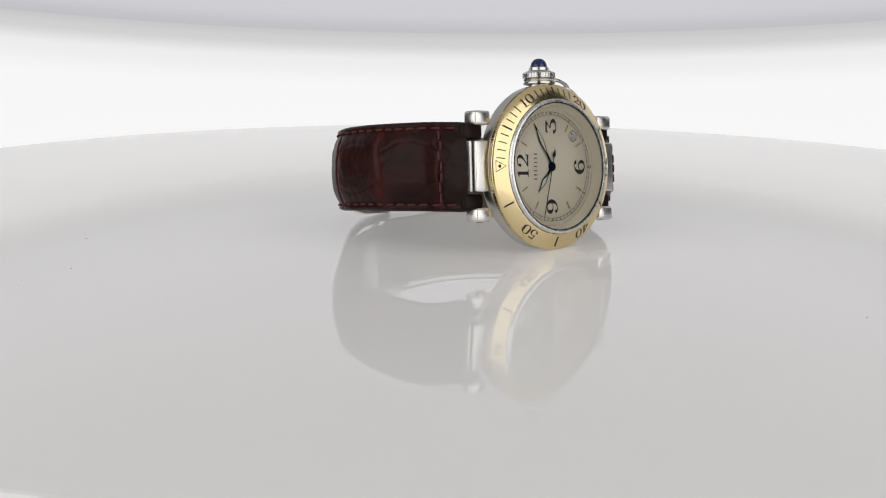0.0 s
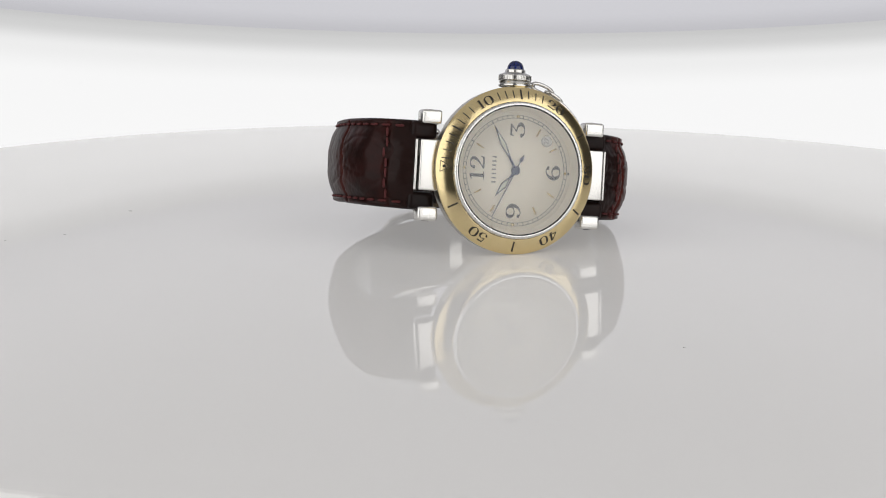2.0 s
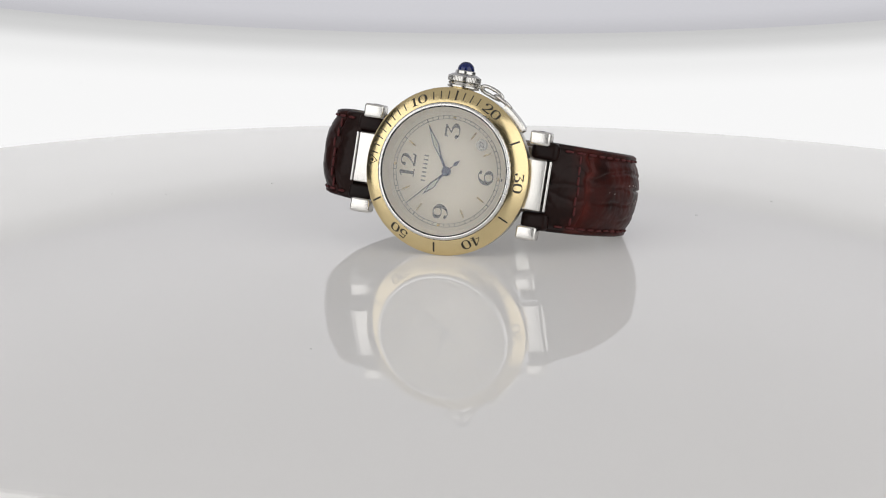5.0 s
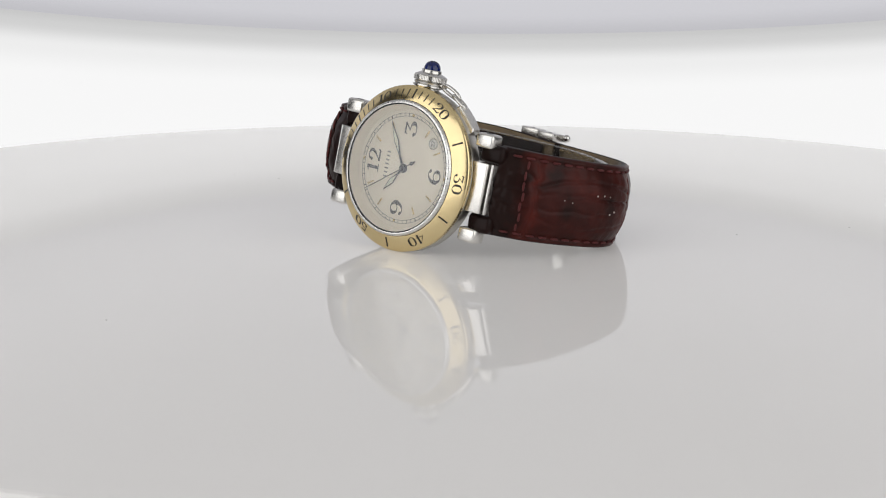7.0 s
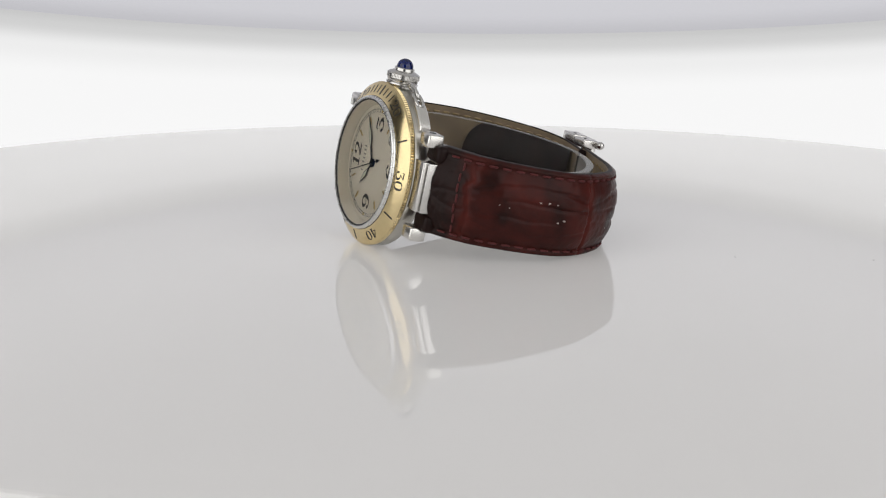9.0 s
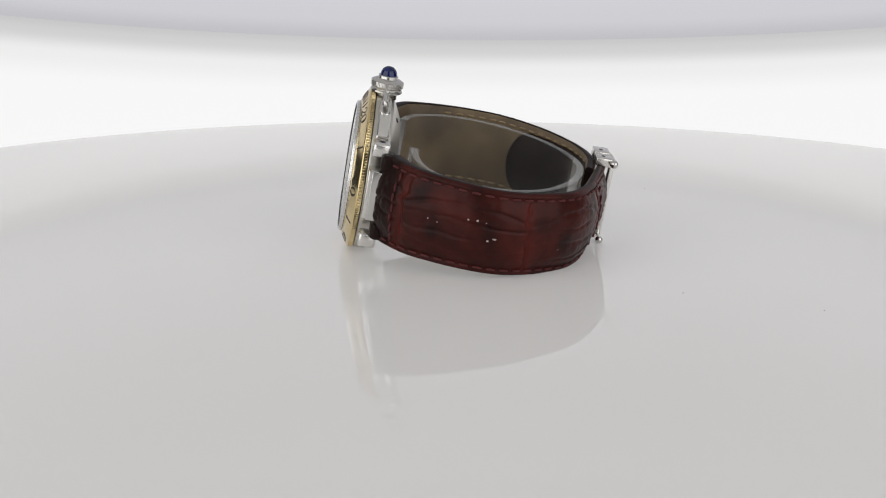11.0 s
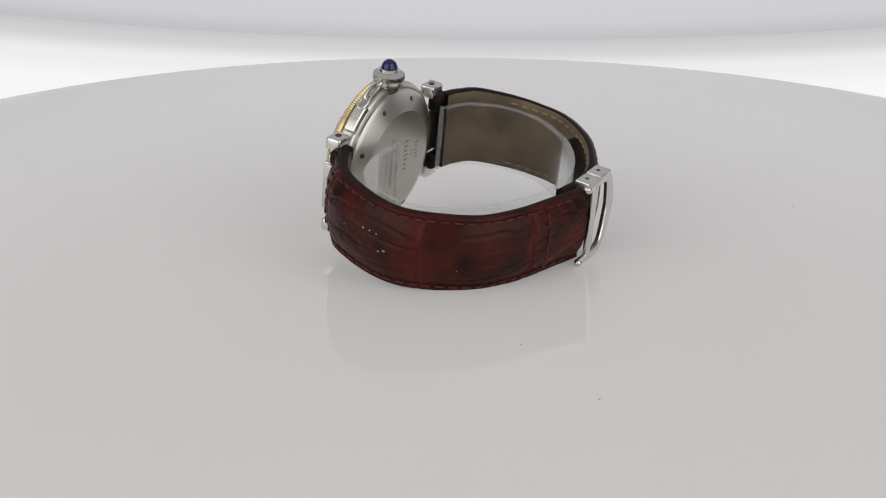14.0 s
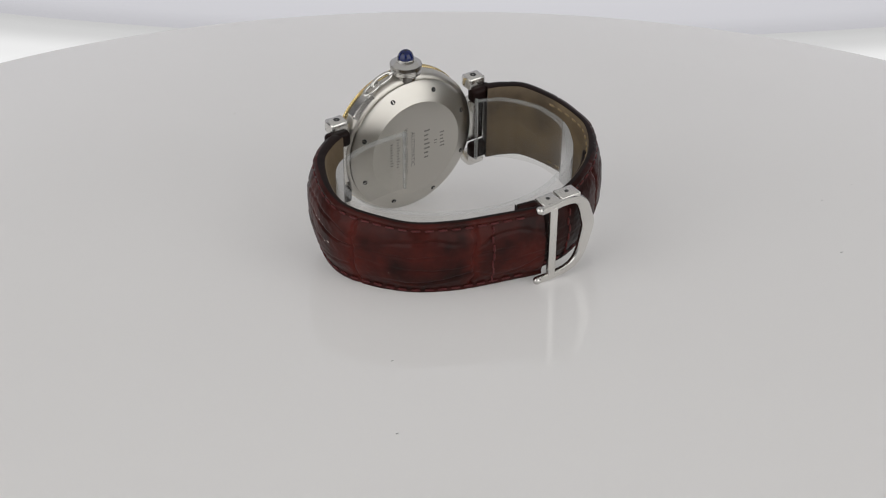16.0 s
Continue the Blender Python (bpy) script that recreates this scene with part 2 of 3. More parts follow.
# high-contrast roman figures: strokes of (x, y, width) in a box one unit high; one point more than two makes a curve
FIGURES = {
    "0": ([(0.31, 1.0, 0.05), (0.54, 0.82, 0.13), (0.58, 0.5, 0.17), (0.54, 0.18, 0.13), (0.31, 0.0, 0.05), (0.08, 0.18, 0.13), (0.04, 0.5, 0.17), (0.08, 0.82, 0.13), (0.31, 1.0, 0.05)],),
    "1": ([(0.24, 0.0, 0.16), (0.24, 1.0, 0.16)], [(0.04, 0.85, 0.06), (0.22, 0.97, 0.06)], [(0.04, 0.02, 0.06), (0.44, 0.02, 0.06)]),
    "2": ([(0.09, 0.74, 0.15), (0.13, 0.92, 0.08), (0.3, 1.0, 0.05), (0.5, 0.92, 0.12), (0.55, 0.72, 0.17), (0.44, 0.48, 0.12), (0.24, 0.24, 0.06), (0.05, 0.06, 0.05)], [(0.04, 0.06, 0.13), (0.6, 0.06, 0.13)], [(0.6, 0.04, 0.07), (0.64, 0.24, 0.05)]),
    "3": ([(0.06, 0.94, 0.12), (0.56, 0.94, 0.12)], [(0.08, 0.98, 0.05), (0.05, 0.76, 0.05)], [(0.55, 0.96, 0.05), (0.24, 0.56, 0.05)], [(0.22, 0.56, 0.05), (0.46, 0.49, 0.1), (0.57, 0.27, 0.18), (0.48, 0.07, 0.11), (0.28, 0.0, 0.05), (0.12, 0.06, 0.08), (0.07, 0.21, 0.15)]),
    "4": ([(0.44, 1.0, 0.05), (0.03, 0.28, 0.05)], [(0.03, 0.27, 0.07), (0.68, 0.27, 0.07)], [(0.48, 0.0, 0.16), (0.48, 1.0, 0.16)], [(0.32, 0.02, 0.05), (0.64, 0.02, 0.05)]),
    "5": ([(0.12, 0.95, 0.11), (0.55, 0.95, 0.11)], [(0.14, 0.95, 0.06), (0.1, 0.5, 0.06)], [(0.1, 0.5, 0.05), (0.3, 0.61, 0.06), (0.5, 0.52, 0.13), (0.56, 0.3, 0.17), (0.48, 0.08, 0.11), (0.28, 0.0, 0.05), (0.12, 0.06, 0.08), (0.08, 0.2, 0.14)]),
    "6": ([(0.52, 0.86, 0.14), (0.46, 0.97, 0.07), (0.34, 1.0, 0.05), (0.16, 0.84, 0.11), (0.07, 0.55, 0.17), (0.08, 0.28, 0.17), (0.18, 0.07, 0.1), (0.33, 0.0, 0.05), (0.49, 0.08, 0.11), (0.55, 0.28, 0.16), (0.49, 0.5, 0.1), (0.34, 0.58, 0.05), (0.2, 0.52, 0.05), (0.11, 0.38, 0.05)],),
}


def figure(text, high, wide, gap=0.14):
    """Digits as flat, slightly raised strokes centred in the xy plane; nine is six turned over."""
    bm = bmesh.new()
    widths = {"1": 0.46, "4": 0.68}
    total = sum(widths.get(c, 0.62) for c in text) + gap * (len(text) - 1)
    x0 = -total / 2
    for c in text:
        w = widths.get(c, 0.62)
        for q, stroke in enumerate(FIGURES["6" if c == "9" else c]):
            if len(stroke) > 2:
                pts = [tuple(p) for p in smooth_path(stroke, 44)[0]]
            else:
                pts = stroke
            rows = []
            for k, (x, y, t) in enumerate(pts):
                a, b = pts[max(0, k - 1)], pts[min(len(pts) - 1, k + 1)]
                d = Vector((b[0] - a[0], b[1] - a[1])).normalized()
                row = []
                for sgn in (1, -1):
                    u, v = x - sgn * d.y * t / 2, y + sgn * d.x * t / 2
                    if c == "9":
                        u, v = w - u, 1 - v
                    row.append(bm.verts.new(((x0 + u) * wide, (v - 0.5) * high, 0.002 * q)))
                rows.append(row)
            for A, B in zip(rows, rows[1:]):
                bm.faces.new((A[0], A[1], B[1], B[0]))
            for k in (0, len(pts) - 1):
                x, y, t = pts[k]
                if len(stroke) > 2 and t > 0.12:
                    if c == "9":
                        x, y = w - x, 1 - y
                    bm.faces.new([bm.verts.new(((x0 + x + 0.6 * t * math.cos(g)) * wide, (y - 0.5 + 0.6 * t * math.sin(g)) * high, 0.004)) for g in (2 * math.pi * i / 18 for i in range(18))])
        x0 += w + gap
    bmesh.ops.recalc_face_normals(bm, faces=bm.faces)
    if bm.faces[0].normal.z < 0:
        bmesh.ops.reverse_faces(bm, faces=bm.faces)
    faces = list(bm.faces)
    ext = bmesh.ops.extrude_face_region(bm, geom=faces)
    for e in ext["geom"]:
        if isinstance(e, bmesh.types.BMVert):
            e.co.z += 0.05
    bmesh.ops.recalc_face_normals(bm, faces=bm.faces)
    return bm


def smooth_path(points, n):
    """n evenly spaced points on a smooth curve through the given ones."""
    P = [Vector(p) for p in points]
    P = [2 * P[0] - P[1]] + P + [2 * P[-1] - P[-2]]
    fine = []
    for i in range(1, len(P) - 2):
        for k in range(30):
            t = k / 30
            a, b, c, d = P[i - 1 : i + 3]
            fine.append(0.5 * (2 * b + (c - a) * t + (2 * a - 5 * b + 4 * c - d) * t * t + (3 * b - a - 3 * c + d) * t**3))
    fine.append(P[-2])
    acc = [0.0]
    for a, b in zip(fine, fine[1:]):
        acc.append(acc[-1] + (b - a).length)
    out, j = [], 0
    for k in range(n):
        s = acc[-1] * k / (n - 1)
        while j < len(acc) - 2 and acc[j + 1] < s:
            j += 1
        w = (s - acc[j]) / max(acc[j + 1] - acc[j], 1e-9)
        out.append(fine[j].lerp(fine[j + 1], min(w, 1)))
    return out, acc[-1]


def clock(minutes, r):
    a = radians(6 * minutes)
    return Vector((r * math.sin(a), r * math.cos(a), 0))


def radial(minutes, r, z):
    """A pose on the dial at that minute, its y axis pointing outwards."""
    p = clock(minutes, r)
    return Matrix.Translation((p.x, p.y, z)) @ Matrix.Rotation(-radians(6 * minutes), 4, "Z")


# ---- the booth ----
def arc_wall(r, a0, a1, z0, z1, thick, n=72, rows=40):
    """A curved upright panel about the z axis; angles in degrees from +y, to the right."""
    bm = bmesh.new()
    grid = []
    for rr in (r, r + thick):
        grid.append([[bm.verts.new((rr * math.sin(radians(a0 + (a1 - a0) * i / n)), rr * math.cos(radians(a0 + (a1 - a0) * i / n)), z0 + (z1 - z0) * j / rows))
                      for i in range(n + 1)] for j in range(rows + 1)])
    for g in grid:
        for j in range(rows):
            for i in range(n):
                bm.faces.new((g[j][i], g[j][i + 1], g[j + 1][i + 1], g[j + 1][i]))
    a, b = grid
    for j in range(rows):
        for i in (0, n):
            bm.faces.new((a[j][i], a[j + 1][i], b[j + 1][i], b[j][i]))
    for i in range(n):
        for j in (0, rows):
            bm.faces.new((a[j][i], a[j][i + 1], b[j][i + 1], b[j][i]))
    bmesh.ops.recalc_face_normals(bm, faces=bm.faces)
    return bm


FLOOR_Z = -380.0


def build_booth():
    floor = part("floor", block(-1300, 1300, -1300, 1300, FLOOR_Z - 20, FLOOR_Z, 0), M_CLOTH, smooth=False)
    tagged(floor, "white cloth-covered booth floor below the turntable", "floor", kind="structure")
    for name, a in (("wall_back", -45), ("wall_right", 45), ("wall_front", 135), ("wall_left", 225)):
        w = part(name, arc_wall(1250, a, a + 90, FLOOR_Z, 900, 20, 24, 2), M_GREY)
        tagged(w, "plain dark grey board wall of the photo booth", "wall", kind="structure")
    c = part("ceiling", block(-1300, 1300, -1300, 1300, 900, 920, 0), M_CLOTH, smooth=False)
    tagged(c, "plain white booth ceiling", "ceiling", kind="structure")


def build_lights():
    top = new("ceiling_light")
    part("housing", lathe([(0, 30), (1100, 30), (1110, 20), (1110, 0), (1100, 0)], 96), M_HOUSING, top)
    part("diffuser", lathe([(0, -4), (400, -4), (1095, -3), (1100, 2), (0, 2)], 96), glow_panel("top_diffuser", (1, 0.985, 0.97), TOP_GLOW, [(-0.01, 1), (0.01, 1)]), top, "white glowing diffuser")
    top.location = (0, 0, 0.87)
    tagged(top, "large round diffused lamp under the booth ceiling", "ceiling light")
    for a0, a1 in ((100, 167.5), (193.5, 264)):
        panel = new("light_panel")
        part("housing", arc_wall(664, a0, a1, FLOOR_Z, 710, 16, 30, 2), M_HOUSING, panel)
        part("diffuser", arc_wall(655, a0 + 0.5, a1 - 0.5, FLOOR_Z + 60, 700, 8, 30, 2), glow_panel("side_diffuser", (1, 0.99, 0.98), SIDE_GLOW, [(-0.4, 0.5), (-0.1, 0.9), (0.3, 1.0), (0.7, 0.85)]), panel, "white glowing diffuser")
        tagged(panel, "tall curved white diffuser lamp standing on the booth floor", "light panel", group="lamps round the turntable")


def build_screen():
    """The glowing backdrop on the camera's yoke: two curved diffusers, a soft dim band where they meet put into the
    glow.
    """
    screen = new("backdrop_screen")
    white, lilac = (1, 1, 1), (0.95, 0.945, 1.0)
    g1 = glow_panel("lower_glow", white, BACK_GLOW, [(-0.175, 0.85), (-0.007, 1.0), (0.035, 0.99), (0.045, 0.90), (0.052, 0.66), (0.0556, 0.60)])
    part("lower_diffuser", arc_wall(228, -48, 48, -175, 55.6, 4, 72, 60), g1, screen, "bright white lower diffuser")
    # above 68 mm it is unseen: shares set for the tone the table mirrors
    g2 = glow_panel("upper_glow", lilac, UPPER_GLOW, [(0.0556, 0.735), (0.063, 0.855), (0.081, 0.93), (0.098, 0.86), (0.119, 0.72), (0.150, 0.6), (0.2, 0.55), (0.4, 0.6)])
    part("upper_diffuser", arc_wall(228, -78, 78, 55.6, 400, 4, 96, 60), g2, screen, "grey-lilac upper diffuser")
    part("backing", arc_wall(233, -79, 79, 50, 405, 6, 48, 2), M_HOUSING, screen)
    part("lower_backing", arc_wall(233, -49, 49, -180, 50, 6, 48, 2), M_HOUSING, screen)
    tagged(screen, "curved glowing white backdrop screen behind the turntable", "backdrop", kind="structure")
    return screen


def build_turntable():
    table = new("turntable")
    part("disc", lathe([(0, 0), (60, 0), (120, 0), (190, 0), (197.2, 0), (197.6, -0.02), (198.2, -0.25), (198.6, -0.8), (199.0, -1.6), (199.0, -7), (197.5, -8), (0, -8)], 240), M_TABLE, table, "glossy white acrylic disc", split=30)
    part("column", lathe([(0, -8), (45, -8), (45, -12), (28, -20), (28, FLOOR_Z + 30), (70, FLOOR_Z + 20), (90, FLOOR_Z), (0, FLOOR_Z)], 48), M_HOUSING, table)
    tagged(table, "round glossy white acrylic turntable, turning slowly", "turntable")
    rnd = random.Random(5)
    for x, y, r in ((-73, 52, 0.3), (-92, 25, 0.26), (-106, 21, 0.22), (47, 45, 0.3), (62, 72, 0.3), (6, -112, 0.26)):
        bm = bmesh.new()
        bmesh.ops.create_icosphere(bm, subdivisions=1, radius=r)
        for v in bm.verts:
            v.co *= rnd.uniform(0.6, 1.2)
        bmesh.ops.transform(bm, verts=bm.verts, matrix=Matrix.LocRotScale((x, y, 0.05), None, (1.4, 0.7, 0.3)))
        part("dust_speck", bm, M_SPECK, table)
    return table


build_booth()
build_lights()
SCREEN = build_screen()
TABLE = build_turntable()

# ---- the watch: x to three o'clock, y to twelve, z out of the dial, in millimetres ----
WATCH = new("wrist_watch")
tagged(WATCH, "steel and gold wristwatch on a dark red crocodile strap", "watch")
DIAL_Z = -1.1


def build_case():
    teeth = 180
    TILT = Matrix.Rotation(radians(-28.5), 4, "X")

    def knurl(r, z, a, k):
        return r + (0.08 * (1 if math.sin(teeth * a + 0.3) > 0 else -1) if k in (6, 7) else 0)

    bezel = part("bezel", lathe([(15.45, -1.2), (15.45, 0.86), (15.65, 0.84), (18.6, -0.76), (18.86, -0.95), (18.98, -1.15), (18.86, -1.25), (18.86, -2.15), (18.5, -2.3), (16.5, -2.3)], 720, knurl), M_GOLD, WATCH, "polished gold bezel with a coin edge", split=35)
    for m in range(60):
        bold = m in (5, 15, 25, 35, 45, 55)
        if not bold and (m == 0 or m > 19 or m in (9, 10, 11, 19)):
            continue
        w, ln = (0.19, 1.25) if bold else (0.11, 1.0)
        bm = block(-w, w, -ln, ln, -0.05, 0.05, 0)
        part("minute_mark", turned(bm, radial(m, 17.2, 0.02) @ TILT), M_ENAMEL, bezel, smooth=False)
    for m in (10, 20, 30, 40, 50):
        part("bezel_numeral", turned(figure(str(m), 2.2, 3.1), radial(m, 17.1, 0.02) @ TILT), M_ENAMEL, bezel, smooth=False)
    bm = tube([(-1.25, 1.15, 0), (1.25, 1.15, 0), (0, -1.25, 0)], 0.14, 6, True)
    part("triangle_mark", turned(bm, radial(0, 17.15, 0.04) @ TILT), M_ENAMEL, bezel)
    part("bezel_dot", turned(lathe([(0, 0.1), (0.32, 0.08), (0.38, -0.05)], 16), radial(0, 17.4, -0.08) @ TILT), M_ENAMEL, bezel)

    part("crystal_ring", lathe([(15.45, -0.6), (15.45, 1.3), (15.3, 1.58), (14.95, 1.74), (14.72, 1.71), (14.6, 1.5), (14.42, 1.1)], 128), M_RING, WATCH, "polished steel crystal ring", split=40)
    # dark rings drawn for the shade in the grooves either side of the steel
    part("bezel_shadow_line", lathe([(15.4, 0.84), (15.4, 0.91), (15.54, 0.91), (15.54, 0.84)], 128), M_DARK, WATCH)
    part("crystal_groove_shade", lathe([(14.43, 1.35), (14.43, 1.57), (14.62, 1.66), (14.63, 1.4)], 128), M_DARK, WATCH)
    part("flange", lathe([(14.43, 1.15), (14.2, 0.5), (13.8, -0.5), (13.55, DIAL_Z + 0.02)], 128), M_DIAL, WATCH, "sloped silvered flange round the dial")
    crystal = part("crystal", lathe([(0, 1.55), (8, 1.55), (14.45, 1.5)], 96), M_CRYSTAL, WATCH, "clear flat crystal")
    crystal.visible_shadow = False
    part("middle_case", lathe([(16.5, -2.3), (18.2, -2.3), (18.65, -2.45), (18.75, -2.8), (18.75, -4.9), (18.4, -5.6), (17.9, -6.0), (17.2, -6.15), (16, -6.2)], 160), M_BRUSHED, WATCH, "satin steel case band", split=30)
    back = part("case_back", lathe([(12.75, -8.86), (12.5, -8.98), (0, -9.0)], 160), M_BRUSHED, WATCH, "satin steel case back", split=12)
    part("back_ring", lathe([(17.3, -6.1), (17.25, -6.7), (16.9, -7.0), (16.2, -7.35), (13.4, -8.6), (12.75, -8.87)], 160), M_BRUSHED, back, "brushed sloping ring round the case back", split=20)
    for k in range(8):
        m = Matrix.Rotation(radians(22.5 + 45 * k), 4, "Z") @ Matrix.Translation((15.2, 0, -7.85)) @ Matrix.Rotation(radians(180 - 25), 4, "Y")
        # dark disc: the recess round each screw is shaded by colour alone
        screw = part("screw", turned(lathe([(0.6, -0.2), (0.6, 0.08), (0.5, 0.14), (0, 0.14)], 20), m), M_DARK, back, split=30)
        part("slot", turned(block(-0.48, 0.48, -0.1, 0.1, 0.1, 0.17, 0), m), M_STEEL, screw, smooth=False)
    # engraving reads with its top towards twelve, seen from behind
    face = Matrix.Translation((0, 0, -9.0)) @ Matrix.Rotation(radians(180), 4, "Y")
    for text, size, y in (("AUTOMATIC", 1.7, -1.0), ("WATER RESISTANT", 1.5, -3.0)):
        part("engraving", turned(lettering(text, size, 0.03), face @ Matrix.Translation((0, y, 0))), M_ENGRAVE, back, smooth=False)
    # worn script and small print: one upright bar for each letter
    for x0, x1, y0, y1, letters in ((-2.6, 2.2, 7.0, 8.3, 5), (-0.8, 0.8, 5.3, 6.2, 2), (-4.4, 4.2, 2.4, 4.0, 7), (-4.2, 4.2, -5.6, -4.7, 11), (-3.4, 3.4, -7.4, -6.6, 9)):
        step = (x1 - x0) / letters
        for k in range(letters):
            tall = 0.25 * (y1 - y0) * ((k * 3) % 4 > 1)
            part("engraved_bar", turned(block(x0 + k * step + 0.2 * step, x0 + k * step + 0.55 * step, y0, y1 - tall, -0.03, 0.03, 0), face), M_ENGRAVE, back, smooth=False)


def build_dial():
    dial = part("dial", lathe([(0, DIAL_Z), (6, DIAL_Z), (13.7, DIAL_Z), (13.7, DIAL_Z - 0.4)], 128), M_DIAL, WATCH, "silvered cream dial")
    z = DIAL_Z + 0.05
    for r in (11.85, 12.55):
        part("track_ring", lathe([(r - 0.035, z - 0.04), (r - 0.035, z), (r + 0.035, z), (r + 0.035, z - 0.04)], 128), M_INK, dial)
    for m in range(60):
        w = 0.1 if m % 5 == 0 else 0.05
        part("track_tick", turned(block(-w, w, -0.35, 0.35, -0.04, 0.0, 0), radial(m, 12.2, z)), M_INK, dial, smooth=False)
    for m, text in ((0, "12"), (15, "3"), (30, "6"), (45, "9")):
        p = clock(m, 9.2)
        part("numeral", turned(figure(text, 3.4, 4.4 if m == 0 else 5.1, 0.1), Matrix.Translation((p.x, p.y, z - 0.03))), M_INK, dial, smooth=False)
        q = clock(m, 12.2)
        part("gold_dot", turned(lathe([(0, 0.22), (0.25, 0.16), (0.36, 0), (0.36, -0.05)], 16), Matrix.Translation((q.x, q.y, z))), M_GOLD, dial)
    for m in (5, 10, 20, 25, 35, 40, 50, 55):
        part("baton", turned(block(-0.17, 0.17, -0.95, 0.95, -0.05, 0.25, 0.06, 1), radial(m, 10.2, z)), M_GOLD, dial)
    d = clock(22.6, 10.15)
    part("date_rim", turned(lathe([(1.0, 0.02), (1.05, 0.12), (1.3, 0.12), (1.35, 0.0)], 40), Matrix.Translation((d.x, d.y, z))), M_STEEL, dial)
    part("date_disc", turned(lathe([(0, 0.02), (1.05, 0.02)], 32), Matrix.Translation((d.x, d.y, z))), M_WHITE, dial)
    part("date_number", turned(lettering("27", 1.5, 0.02, 0.01), Matrix.Translation((d.x, d.y, z + 0.05))), M_INK, dial, smooth=False)
    # the maker's line under twelve: a row of narrow bars
    for k in range(7):
        x = -3.3 + 6.6 * k / 7
        part("printed_bar", block(x + 0.3, x + 0.62, 4.65, 5.65, z - 0.03, z, 0), M_PRINT, dial, smooth=False)
    part("printed_bar", block(-0.3, 0.3, -13.1, -12.8, z - 0.03, z, 0), M_INK, dial, smooth=False)
    # pointers
    hour, minute = 308.0, 60.0
    for name, deg, ln, w, z0 in (("hour_hand", hour, 7.6, 0.72, DIAL_Z + 0.2), ("minute_hand", minute, 11.4, 0.64, DIAL_Z + 0.33)):
        out = [(-0.28, 0), (-0.22, ln * 0.3), (-w, ln * 0.58), (0, ln), (w, ln * 0.58), (0.22, ln * 0.3), (0.28, 0)]
        hand = part(name, turned(plate(out, z0, z0 + 0.12), Matrix.Rotation(-radians(deg), 4, "Z")), M_BLUED, WATCH, "blued steel hand", smooth=False)
        mid = [(0, ln * 0.33), (-w * 0.76, ln * 0.58), (0, ln * 0.88), (w * 0.76, ln * 0.58)]
        part("lume", turned(plate(mid, z0 + 0.1, z0 + 0.15), Matrix.Rotation(-radians(deg), 4, "Z")), M_LUME, hand, "pale luminous fill", smooth=False)
    part("hand_hub", lathe([(1.05, DIAL_Z + 0.05), (1.05, DIAL_Z + 0.4), (0.9, DIAL_Z + 0.49), (0.35, DIAL_Z + 0.49), (0.3, DIAL_Z + 0.6), (0, DIAL_Z + 0.65)], 32), M_BLUED, WATCH, split=30)
    sec = plate([(-0.09, -2.2), (-0.09, 11.3), (0, 12.2), (0.09, 11.3), (0.09, -2.2)], DIAL_Z + 0.38, DIAL_Z + 0.45)
    sec = add(sec, plate([(0, -1.9), (-0.45, -2.7), (0, -4.1), (0.45, -2.7)], DIAL_Z + 0.36, DIAL_Z + 0.46))
    return part("second_hand", sec, M_BLUED, WATCH, "thin blued steel seconds hand", smooth=False)


